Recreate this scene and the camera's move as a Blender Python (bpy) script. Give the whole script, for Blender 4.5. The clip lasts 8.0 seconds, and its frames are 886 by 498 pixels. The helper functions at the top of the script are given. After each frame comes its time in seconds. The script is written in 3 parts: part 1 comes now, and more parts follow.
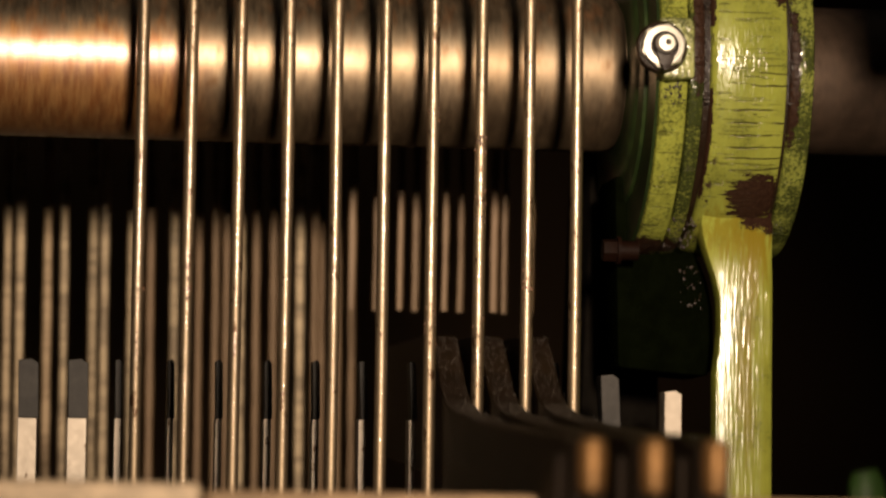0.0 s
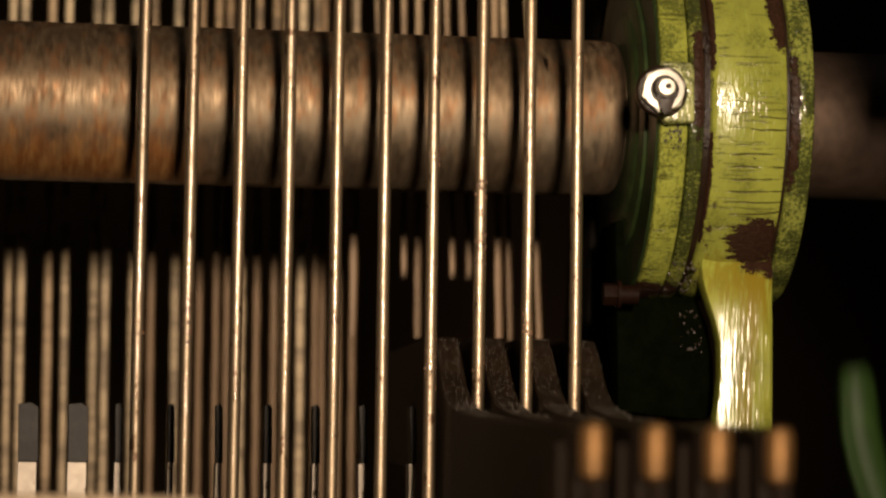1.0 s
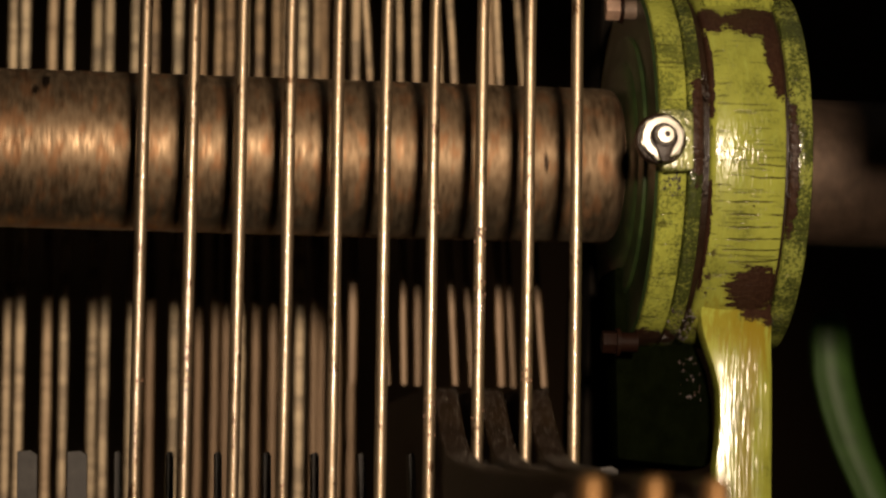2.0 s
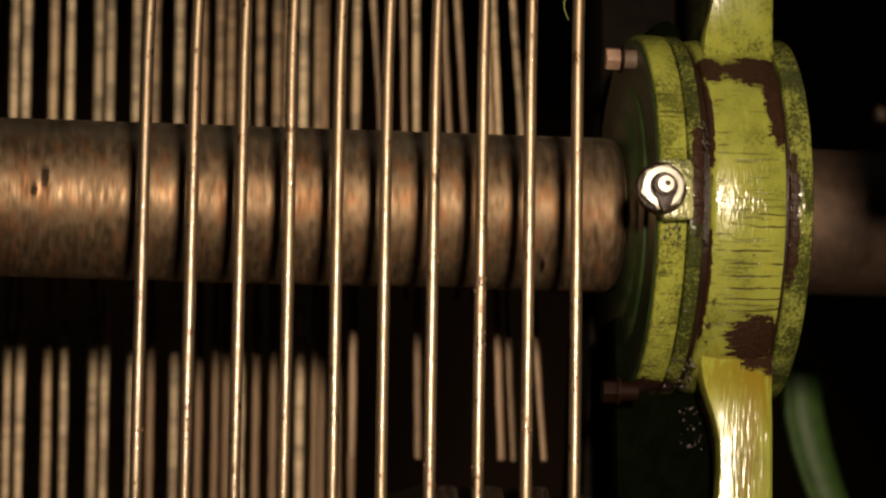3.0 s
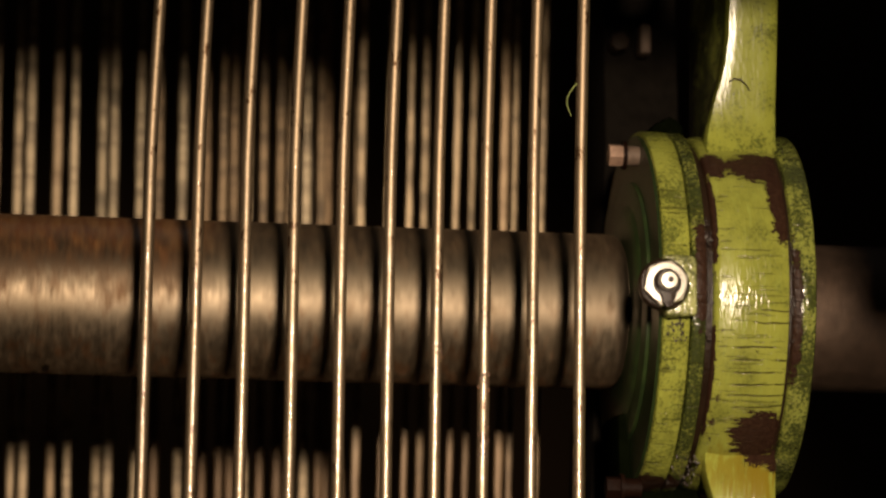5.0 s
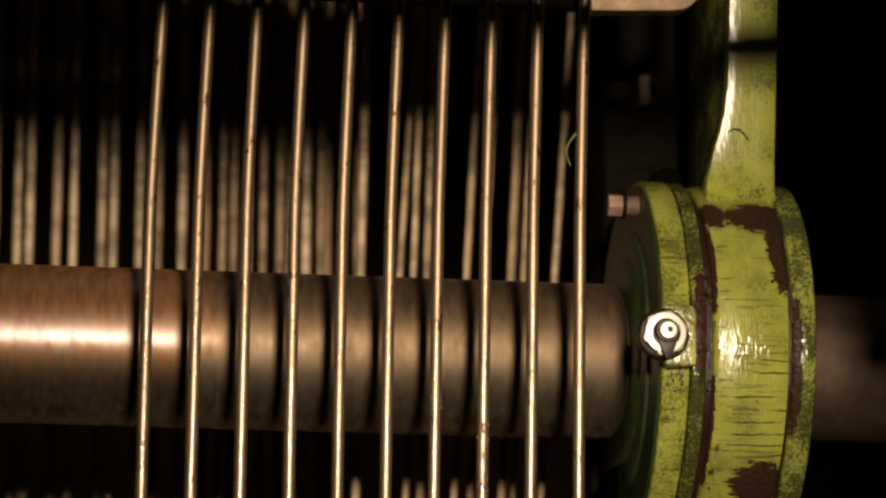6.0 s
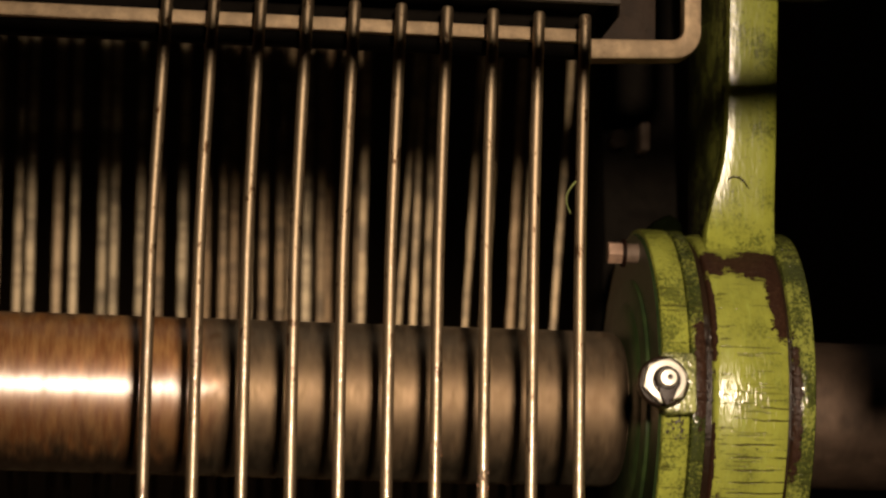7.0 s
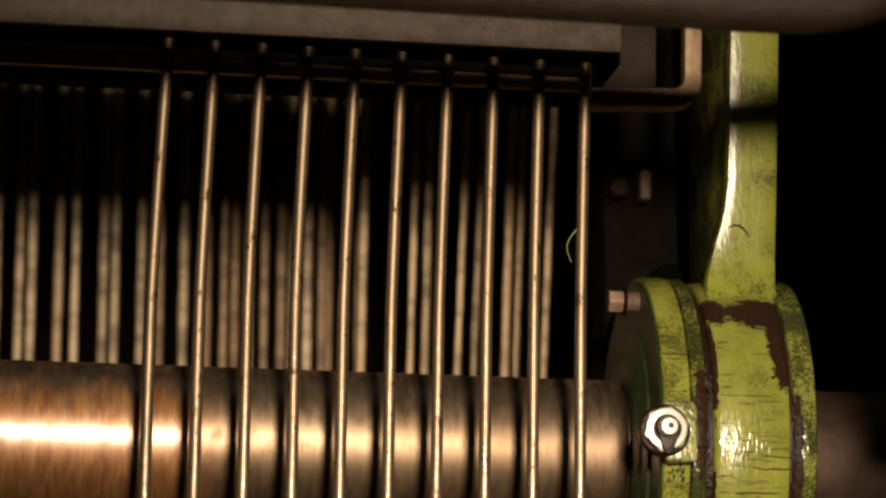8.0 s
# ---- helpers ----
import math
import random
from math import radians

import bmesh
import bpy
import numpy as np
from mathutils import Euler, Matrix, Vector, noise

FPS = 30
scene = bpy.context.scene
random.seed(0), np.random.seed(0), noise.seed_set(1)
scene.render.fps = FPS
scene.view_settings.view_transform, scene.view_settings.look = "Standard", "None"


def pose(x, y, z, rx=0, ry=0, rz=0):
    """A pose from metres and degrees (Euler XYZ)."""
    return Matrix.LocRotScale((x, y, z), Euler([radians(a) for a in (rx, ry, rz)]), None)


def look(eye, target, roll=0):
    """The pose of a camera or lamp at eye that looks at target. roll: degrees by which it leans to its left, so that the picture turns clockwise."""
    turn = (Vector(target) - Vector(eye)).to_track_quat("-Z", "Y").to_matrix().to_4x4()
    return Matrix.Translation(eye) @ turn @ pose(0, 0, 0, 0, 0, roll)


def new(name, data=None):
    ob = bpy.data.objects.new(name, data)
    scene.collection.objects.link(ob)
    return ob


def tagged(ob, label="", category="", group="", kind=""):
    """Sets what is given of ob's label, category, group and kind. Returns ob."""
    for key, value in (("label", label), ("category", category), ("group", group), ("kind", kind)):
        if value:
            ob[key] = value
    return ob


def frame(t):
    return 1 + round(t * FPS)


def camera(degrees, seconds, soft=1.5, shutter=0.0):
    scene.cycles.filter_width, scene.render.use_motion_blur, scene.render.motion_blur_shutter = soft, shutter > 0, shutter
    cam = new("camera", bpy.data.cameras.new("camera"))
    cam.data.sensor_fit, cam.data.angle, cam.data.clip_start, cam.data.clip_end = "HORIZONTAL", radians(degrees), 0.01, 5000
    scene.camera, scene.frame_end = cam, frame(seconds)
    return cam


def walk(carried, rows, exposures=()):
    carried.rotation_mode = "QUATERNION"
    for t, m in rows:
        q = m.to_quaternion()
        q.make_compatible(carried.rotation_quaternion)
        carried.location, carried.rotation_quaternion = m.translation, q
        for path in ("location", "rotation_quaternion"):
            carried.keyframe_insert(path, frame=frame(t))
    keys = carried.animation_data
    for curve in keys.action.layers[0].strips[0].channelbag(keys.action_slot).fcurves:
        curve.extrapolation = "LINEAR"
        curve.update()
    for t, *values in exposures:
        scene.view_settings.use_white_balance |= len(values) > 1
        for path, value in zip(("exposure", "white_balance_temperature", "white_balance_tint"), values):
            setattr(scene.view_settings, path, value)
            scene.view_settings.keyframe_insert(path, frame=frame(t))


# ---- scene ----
# A long lens on a fixed head that tilts slowly upwards.
FOV = 14.89
cam = camera(FOV, 8.0, 2.4, 0.4)
EYE = (-0.07777, -0.64458, 1.11343)
TILT_ROWS = [
    (0.0, 4.570, -6.992), (0.5, 4.963, -6.991), (1.0, 5.314, -6.990), (1.5, 5.693, -7.001),
    (3.0, 6.950, -7.000), (3.5, 7.300, -7.000), (4.0, 7.695, -6.985), (4.5, 8.133, -6.956),
    (6.0, 9.419, -6.957), (6.5, 9.814, -6.957), (7.0, 10.224, -6.958), (7.5, 10.647, -6.946), (8.0, 11.040, -6.946),
]
walk(cam, [(t, pose(*EYE, 90 + pitch, -0.9, yaw)) for t, pitch, yaw in TILT_ROWS], exposures=[(0.0, 0.0), (8.0, 0.0)])
cam.data.dof.use_dof = True
cam.data.dof.focus_distance = 0.632
cam.data.dof.aperture_fstop = 18.0

# ---- light: one warm work lamp in front of the machine, a dark workshop round it with an added gap overhead ----
AX = 1.2                     # height of the shaft's axis over the floor
world = bpy.data.worlds.new("world")
scene.world = world
world.use_nodes = True
world.node_tree.nodes["Background"].inputs[0].default_value = (1.0, 0.93, 0.84, 1)
world.node_tree.nodes["Background"].inputs[1].default_value = 0.06
lamp = bpy.data.lights.new("work_light", "AREA")
lamp.shape, lamp.size, lamp.size_y, lamp.energy, lamp.color = "ELLIPSE", 0.060, 0.082, 0.188, (1.0, 0.775, 0.57)
lamp.spread = radians(25)
new("work_light", lamp).matrix_world = look((-0.015, -0.88, AX + 0.056), (0.006, 0, AX - 0.014))

# ---- small tools ----
PERIOD = 0.895               # seconds for one turn of the machine


def phase(t, peak=0.15):
    return 2 * math.pi * (t - peak) / PERIOD


def root(name, label, category, group="", at=(0, 0, 0), kind=""):
    """An empty at a place in millimetres from the shaft's axis."""
    ob = new(name)
    ob.empty_display_size = 0.01
    ob.location = (at[0] / 1000, at[1] / 1000, AX + at[2] / 1000)
    return tagged(ob, label, category, group, kind)


def mesh_of(name, bm, material, smooth=35):
    for v in bm.verts:
        v.co *= 0.001
    bmesh.ops.recalc_face_normals(bm, faces=bm.faces)
    me = bpy.data.meshes.new(name)
    bm.to_mesh(me)
    bm.free()
    me.materials.append(material)
    if smooth:
        me.shade_smooth()
        me.set_sharp_from_angle(angle=radians(smooth))
    return me


def part(name, bm, material, parent, label="", smooth=35):
    ob = new(name, mesh_of(name, bm, material, smooth))
    ob.parent = parent
    if label:
        ob["label"] = label
    return ob


def bevel(bm, width, segments=2, angle=40):
    edges = [e for e in bm.edges if len(e.link_faces) == 2 and e.calc_face_angle() > radians(angle)]
    if width > 0:
        bmesh.ops.bevel(bm, geom=edges, offset=width, segments=segments, profile=0.6, affect="EDGES", clamp_overlap=True)
    return bm


def box(x0, x1, y0, y1, z0, z1, r=0.4, segments=2):
    bm = bmesh.new()
    bmesh.ops.create_cube(bm, size=1)
    for v in bm.verts:
        v.co = Vector(((x0 + x1) / 2 + v.co.x * (x1 - x0), (y0 + y1) / 2 + v.co.y * (y1 - y0), (z0 + z1) / 2 + v.co.z * (z1 - z0)))
    return bevel(bm, r, segments)


def lathe(profile, n=64, axis="x", centre=(0, 0, 0)):
    """Turn (along, radius) pairs round an axis; closes the ends."""
    bm = bmesh.new()
    rings = []
    for s, r in profile:
        ring = []
        for i in range(n):
            a = 2 * math.pi * i / n
            c, d = r * math.cos(a), r * math.sin(a)
            p = {"x": (s, c, d), "y": (c, s, d), "z": (c, d, s)}[axis]
            ring.append(bm.verts.new(Vector(p) + Vector(centre)))
        rings.append(ring)
    for a, b in zip(rings, rings[1:]):
        for i in range(n):
            bm.faces.new((a[i], a[(i + 1) % n], b[(i + 1) % n], b[i]))
    bm.faces.new(rings[0])
    bm.faces.new(rings[-1])
    return bm


def prism(outline, d0, d1, axis="x", r=0.5, segments=2):
    """Extrude a closed outline of pairs along an axis from d0 to d1."""
    bm = bmesh.new()

    def place(a, b, d):
        return {"x": (d, a, b), "y": (a, d, b), "z": (a, b, d)}[axis]
    lo = [bm.verts.new(place(a, b, d0)) for a, b in outline]
    hi = [bm.verts.new(place(a, b, d1)) for a, b in outline]
    bm.faces.new(lo)
    bm.faces.new(hi)
    n = len(outline)
    for i in range(n):
        bm.faces.new((lo[i], lo[(i + 1) % n], hi[(i + 1) % n], hi[i]))
    bmesh.ops.recalc_face_normals(bm, faces=bm.faces)
    return bevel(bm, r, segments)


def tube(points, radius, n=10, squash=1.0):
    """A round or flat strip through points, radius a number or one for each point."""
    bm = bmesh.new()
    radii = radius if isinstance(radius, (list, tuple)) else [radius] * len(points)
    pts = [Vector(p) for p in points]
    rings = []
    for k, p in enumerate(pts):
        along = (pts[min(k + 1, len(pts) - 1)] - pts[max(k - 1, 0)]).normalized()
        side = along.cross(Vector((0, 1, 0)))
        side = (side if side.length > 0.05 else along.cross(Vector((1, 0, 0)))).normalized()
        up = side.cross(along)
        rings.append([bm.verts.new(p + (side * math.cos(2 * math.pi * i / n) + up * math.sin(2 * math.pi * i / n) * squash) * radii[k]) for i in range(n)])
    for a, b in zip(rings, rings[1:]):
        for i in range(n):
            bm.faces.new((a[i], a[(i + 1) % n], b[(i + 1) % n], b[i]))
    bm.faces.new(rings[0])
    bm.faces.new(rings[-1])
    return bm


def hexagon(across, x0, x1, centre, axis="x", r=0.25):
    pts = [(centre[0] + across / 1.732 * math.cos(math.pi / 3 * i + 0.3), centre[1] + across / 1.732 * math.sin(math.pi / 3 * i + 0.3)) for i in range(6)]
    return prism(pts, x0, x1, axis, r)


# ---- materials ----
class Nodes:
    """A short hand for node materials."""

    def __init__(self, name):
        self.mat = bpy.data.materials.new(name)
        self.mat.use_nodes = True
        self.nt = self.mat.node_tree
        self.b = self.nt.nodes["Principled BSDF"]

    def link(self, a, b):
        self.nt.links.new(a, b)

    def val(self, sock, v):
        if isinstance(v, bpy.types.NodeSocket):
            self.link(v, sock)
        else:
            sock.default_value = v

    def coord(self, scale=(1, 1, 1)):
        """Object coordinates, counted in millimetres, stretched by scale."""
        n = self.nt.nodes.new("ShaderNodeTexCoord")
        m = self.nt.nodes.new("ShaderNodeMapping")
        m.inputs["Scale"].default_value = [1000 * s for s in scale]
        self.link(n.outputs["Object"], m.inputs["Vector"])
        return m.outputs[0]

    def noise(self, scale, coord=None, detail=4, rough=0.55, w=0.0):
        n = self.nt.nodes.new("ShaderNodeTexNoise")
        n.noise_dimensions = "4D"
        n.inputs["W"].default_value = w
        n.inputs["Scale"].default_value = scale
        n.inputs["Detail"].default_value = detail
        n.inputs["Roughness"].default_value = rough
        self.link(coord or self.coord(), n.inputs["Vector"])
        return n.outputs["Fac"]

    def math(self, op, a, b=0.0, clamp=False):
        n = self.nt.nodes.new("ShaderNodeMath")
        n.operation, n.use_clamp = op, clamp
        self.val(n.inputs[0], a)
        self.val(n.inputs[1], b)
        return n.outputs[0]

    def step(self, v, lo, hi):
        """0 below lo, 1 above hi (or the other way round)."""
        n = self.nt.nodes.new("ShaderNodeMapRange")
        n.interpolation_type = "SMOOTHSTEP"
        self.val(n.inputs["Value"], v)
        flip = lo > hi
        n.inputs["From Min"].default_value, n.inputs["From Max"].default_value = min(lo, hi), max(lo, hi)
        n.inputs["To Min"].default_value, n.inputs["To Max"].default_value = (1, 0) if flip else (0, 1)
        return n.outputs["Result"]

    def mix(self, fac, a, b):
        n = self.nt.nodes.new("ShaderNodeMix")
        n.data_type = "RGBA"
        self.val(n.inputs["Factor"], fac)
        for i, c in ((6, a), (7, b)):
            self.val(n.inputs[i], c if isinstance(c, bpy.types.NodeSocket) else (*c, 1))
        return n.outputs[2]

    def split(self, coord):
        n = self.nt.nodes.new("ShaderNodeSeparateXYZ")
        self.link(coord, n.inputs[0])
        return n.outputs

    def join(self, x, y, z):
        n = self.nt.nodes.new("ShaderNodeCombineXYZ")
        for i, v in enumerate((x, y, z)):
            self.val(n.inputs[i], v)
        return n.outputs[0]

    def blob(self, centre, radii):
        """Distance from a centre in millimetres, 1 on an ellipsoid."""
        m = self.nt.nodes.new("ShaderNodeVectorMath")
        m.operation = "SUBTRACT"
        self.link(self.coord(), m.inputs[0])
        m.inputs[1].default_value = centre
        s = self.nt.nodes.new("ShaderNodeVectorMath")
        s.operation = "DIVIDE"
        self.link(m.outputs[0], s.inputs[0])
        s.inputs[1].default_value = radii
        n = self.nt.nodes.new("ShaderNodeVectorMath")
        n.operation = "LENGTH"
        self.link(s.outputs[0], n.inputs[0])
        return n.outputs["Value"]

    def bump(self, height, strength=0.3, distance=0.0002):
        n = self.nt.nodes.new("ShaderNodeBump")
        n.inputs["Strength"].default_value, n.inputs["Distance"].default_value = strength, distance
        self.link(height, n.inputs["Height"])
        self.link(n.outputs[0], self.b.inputs["Normal"])

    def done(self, colour, rough, metal=0.0, spec=None, coat=0.0):
        self.val(self.b.inputs["Base Color"], colour if isinstance(colour, bpy.types.NodeSocket) else (*colour, 1))
        self.val(self.b.inputs["Roughness"], rough)
        self.val(self.b.inputs["Metallic"], metal)
        if spec is not None:
            self.b.inputs["Specular IOR Level"].default_value = spec
        if coat:
            self.b.inputs["Coat Weight"].default_value = coat
        return self.mat


def shaft_steel():
    """Turned steel: smooth rusty sector at the open end, two burnished bands along the whole length."""
    m = Nodes("turned_shaft_steel")
    x, y, z = m.split(m.coord())
    angle = m.math("ARCTAN2", z, y)
    ring = m.join(m.math("MULTIPLY", x, 0.75), m.math("MULTIPLY", y, 0.16), m.math("MULTIPLY", z, 0.16))
    scratch = m.noise(1.0, ring, 7, 0.72)
    blotch = m.noise(0.22, m.join(m.math("MULTIPLY", x, 1.6), y, z), 5, 0.65, 3.0)
    cloud = m.noise(0.06, m.coord(), 3, 0.5, 1.0)
    fine = m.noise(0.8, m.coord(), 5, 0.6, 7.0)
    open_end = m.step(m.math("ADD", x, m.math("MULTIPLY", blotch, 10.0)), -37.0, -49.0)
    sector = m.step(m.math("ADD", m.math("SINE", m.math("ADD", angle, 3.80)), m.math("MULTIPLY", m.math("SUBTRACT", blotch, 0.5), 0.9)), 0.15, 0.75)
    mirror = m.math("MULTIPLY", m.step(m.math("SINE", m.math("ADD", angle, 3.80)), 0.25, 0.85), open_end)
    rusty = m.math("MULTIPLY", sector, m.math("ADD", m.math("MULTIPLY", open_end, 0.9), 0.12))
    burnish = m.step(m.math("COSINE", m.math("MULTIPLY", m.math("SUBTRACT", angle, 0.10), 2.0)), 0.1, 1.0)
    burnish = m.math("MULTIPLY", burnish, m.math("ADD", 0.85, m.math("MULTIPLY", m.step(m.math("COSINE", m.math("SUBTRACT", angle, 3.24)), -0.6, 0.4), 0.15)))
    brown = m.step(m.math("ADD", m.math("COSINE", m.math("SUBTRACT", angle, 1.35)), m.math("MULTIPLY", m.math("SUBTRACT", blotch, 0.5), 0.9)), 0.0, 0.7)
    colour = m.mix(m.step(cloud, 0.35, 0.65), (0.38, 0.295, 0.195), (0.48, 0.385, 0.27))
    colour = m.mix(m.step(blotch, 0.50, 0.72), colour, (0.25, 0.15, 0.08))
    colour = m.mix(m.math("MULTIPLY", m.math("SUBTRACT", 1.0, burnish), 0.9), colour, (0.155, 0.126, 0.086))
    colour = m.mix(m.math("MULTIPLY", brown, 0.8), colour, m.mix(m.step(fine, 0.38, 0.62), (0.165, 0.103, 0.055), (0.28, 0.195, 0.115)))
    colour = m.mix(m.math("MULTIPLY", m.math("MULTIPLY", brown, m.step(blotch, 0.50, 0.60)), 0.6), colour, (0.27, 0.13, 0.058))
    colour = m.mix(m.math("MULTIPLY", rusty, 0.95), colour, m.mix(m.step(scratch, 0.4, 0.6), (0.46, 0.17, 0.04), (0.66, 0.33, 0.105)))
    stain = m.math("MULTIPLY", m.step(m.math("ADD", m.math("SINE", m.math("ADD", angle, 3.0)), m.math("MULTIPLY", m.math("SUBTRACT", blotch, 0.5), 1.6)), 0.35, 0.9), m.math("MULTIPLY", open_end, 0.55))
    colour = m.mix(stain, colour, (0.09, 0.042, 0.02))
    pits = m.step(fine, 0.72, 0.77)
    gouge = None
    for centre, radii in (((-76.5, 10.6, 10.6), (0.8, 2.4, 2.6)), ((-78.5, 8.6, 12.4), (0.7, 1.6, 1.6)), ((18.0, -3.0, 14.8), (0.5, 2.0, 2.0))):
        g = m.step(m.math("ADD", m.blob(centre, radii), m.math("MULTIPLY", m.math("SUBTRACT", fine, 0.5), 1.6)), 1.0, 0.8)
        gouge = g if gouge is None else m.math("MAXIMUM", gouge, g)
    dark = m.math("MAXIMUM", m.math("MULTIPLY", pits, 0.5), gouge)
    colour = m.mix(dark, colour, (0.03, 0.018, 0.01))
    # oil stains, and shade painted in, where the shaft runs into the bearing
    oily = m.step(m.math("ADD", x, m.math("MULTIPLY", m.math("SUBTRACT", blotch, 0.5), 9.0)), 29.0, 34.0)
    colour = m.mix(m.math("MULTIPLY", oily, 0.6), colour, (0.05, 0.036, 0.026))
    rough = m.math("ADD", 0.57, m.math("MULTIPLY", m.math("SUBTRACT", scratch, 0.5), 0.36))
    rough = m.math("ADD", rough, m.math("ADD", m.math("MULTIPLY", m.math("SUBTRACT", fine, 0.5), 0.3), m.math("MULTIPLY", m.math("SUBTRACT", blotch, 0.5), 0.35)))
    rough = m.math("SUBTRACT", rough, m.math("MULTIPLY", burnish, 0.11))
    rough = m.math("ADD", rough, m.math("MULTIPLY", m.math("MULTIPLY", brown, m.math("SUBTRACT", scratch, 0.52)), 0.9))
    m.link(m.math("MULTIPLY", mirror, m.math("SUBTRACT", 1.0, m.math("MULTIPLY", m.step(blotch, 0.45, 0.65), 0.45))), m.b.inputs["Coat Weight"])
    m.b.inputs["Coat Roughness"].default_value = 0.33
    m.b.inputs["Coat IOR"].default_value = 2.6
    m.bump(m.math("ADD", scratch, m.math("ADD", m.math("MULTIPLY", dark, -1.0), m.math("MULTIPLY", blotch, 0.9))), 0.2, 0.00012)
    return m.done(colour, rough, m.math("SUBTRACT", m.math("SUBTRACT", 1.0, m.math("MULTIPLY", rusty, 0.38)), m.math("MULTIPLY", brown, 0.15)))


def bright_steel(name, colour, rough, rust=0.6, stretch=0.25, coat=0.0):
    m = Nodes(name)
    c = m.coord((1, 1, stretch))
    grain = m.noise(0.9, c, 5, 0.65)
    spots = m.noise(0.55, m.coord((1, 1, 0.45)), 5, 0.7, 4.0)
    long = m.noise(0.06, m.coord(), 3, 0.5, 9.0)
    col = m.mix(m.step(long, 0.35, 0.7), colour, [c * 0.78 for c in colour])
    col = m.mix(m.math("MULTIPLY", m.step(spots, 0.58, 0.64), rust), col, (0.09, 0.045, 0.02))
    m.bump(m.math("ADD", grain, m.math("MULTIPLY", spots, 0.8)), 0.25, 0.0001)
    m.b.inputs["Coat Roughness"].default_value = 0.10
    m.b.inputs["Coat IOR"].default_value = 1.7
    m.link(m.b.inputs["Normal"].links[0].from_socket, m.b.inputs["Coat Normal"])
    return m.done(col, m.math("ADD", rough, m.math("MULTIPLY", grain, 0.18)), 1.0, None, coat)


def back_wire_metal(name, colour, rust, start=12.0, full=-30.0, tone=(0.12, 0.066, 0.024)):
    """Dull flat wire with darker bands of dirt along it."""
    m = Nodes(name)
    x, y, z = m.split(m.coord())
    rnd = m.nt.nodes.new("ShaderNodeObjectInfo").outputs["Random"]
    band = m.noise(1.0, m.join(m.math("MULTIPLY", rnd, 50.0), 0.0, m.math("MULTIPLY", z, 0.13)), 5, 0.7)
    fine = m.noise(0.8, m.coord(), 4, 0.6, 2.0)
    col = m.mix(m.step(band, 0.44, 0.60), colour, [c * 0.42 for c in colour])
    col = m.mix(m.math("MULTIPLY", m.step(rnd, 0.6, 1.0), 0.45), col, (0.25, 0.145, 0.06))
    col = m.mix(m.math("MULTIPLY", m.step(fine, 0.55, 0.75), 0.6), col, (0.10, 0.055, 0.025))
    # rust creeps up from the lower ends; their dimmer light is painted in too
    rust_dim = m.step(m.math("ADD", z, m.math("MULTIPLY", m.math("SUBTRACT", band, 0.5), 60.0)), start, full)
    col = m.mix(m.math("MULTIPLY", rust_dim, rust), col, tone)
    return m.done(col, 0.5, 0.25)


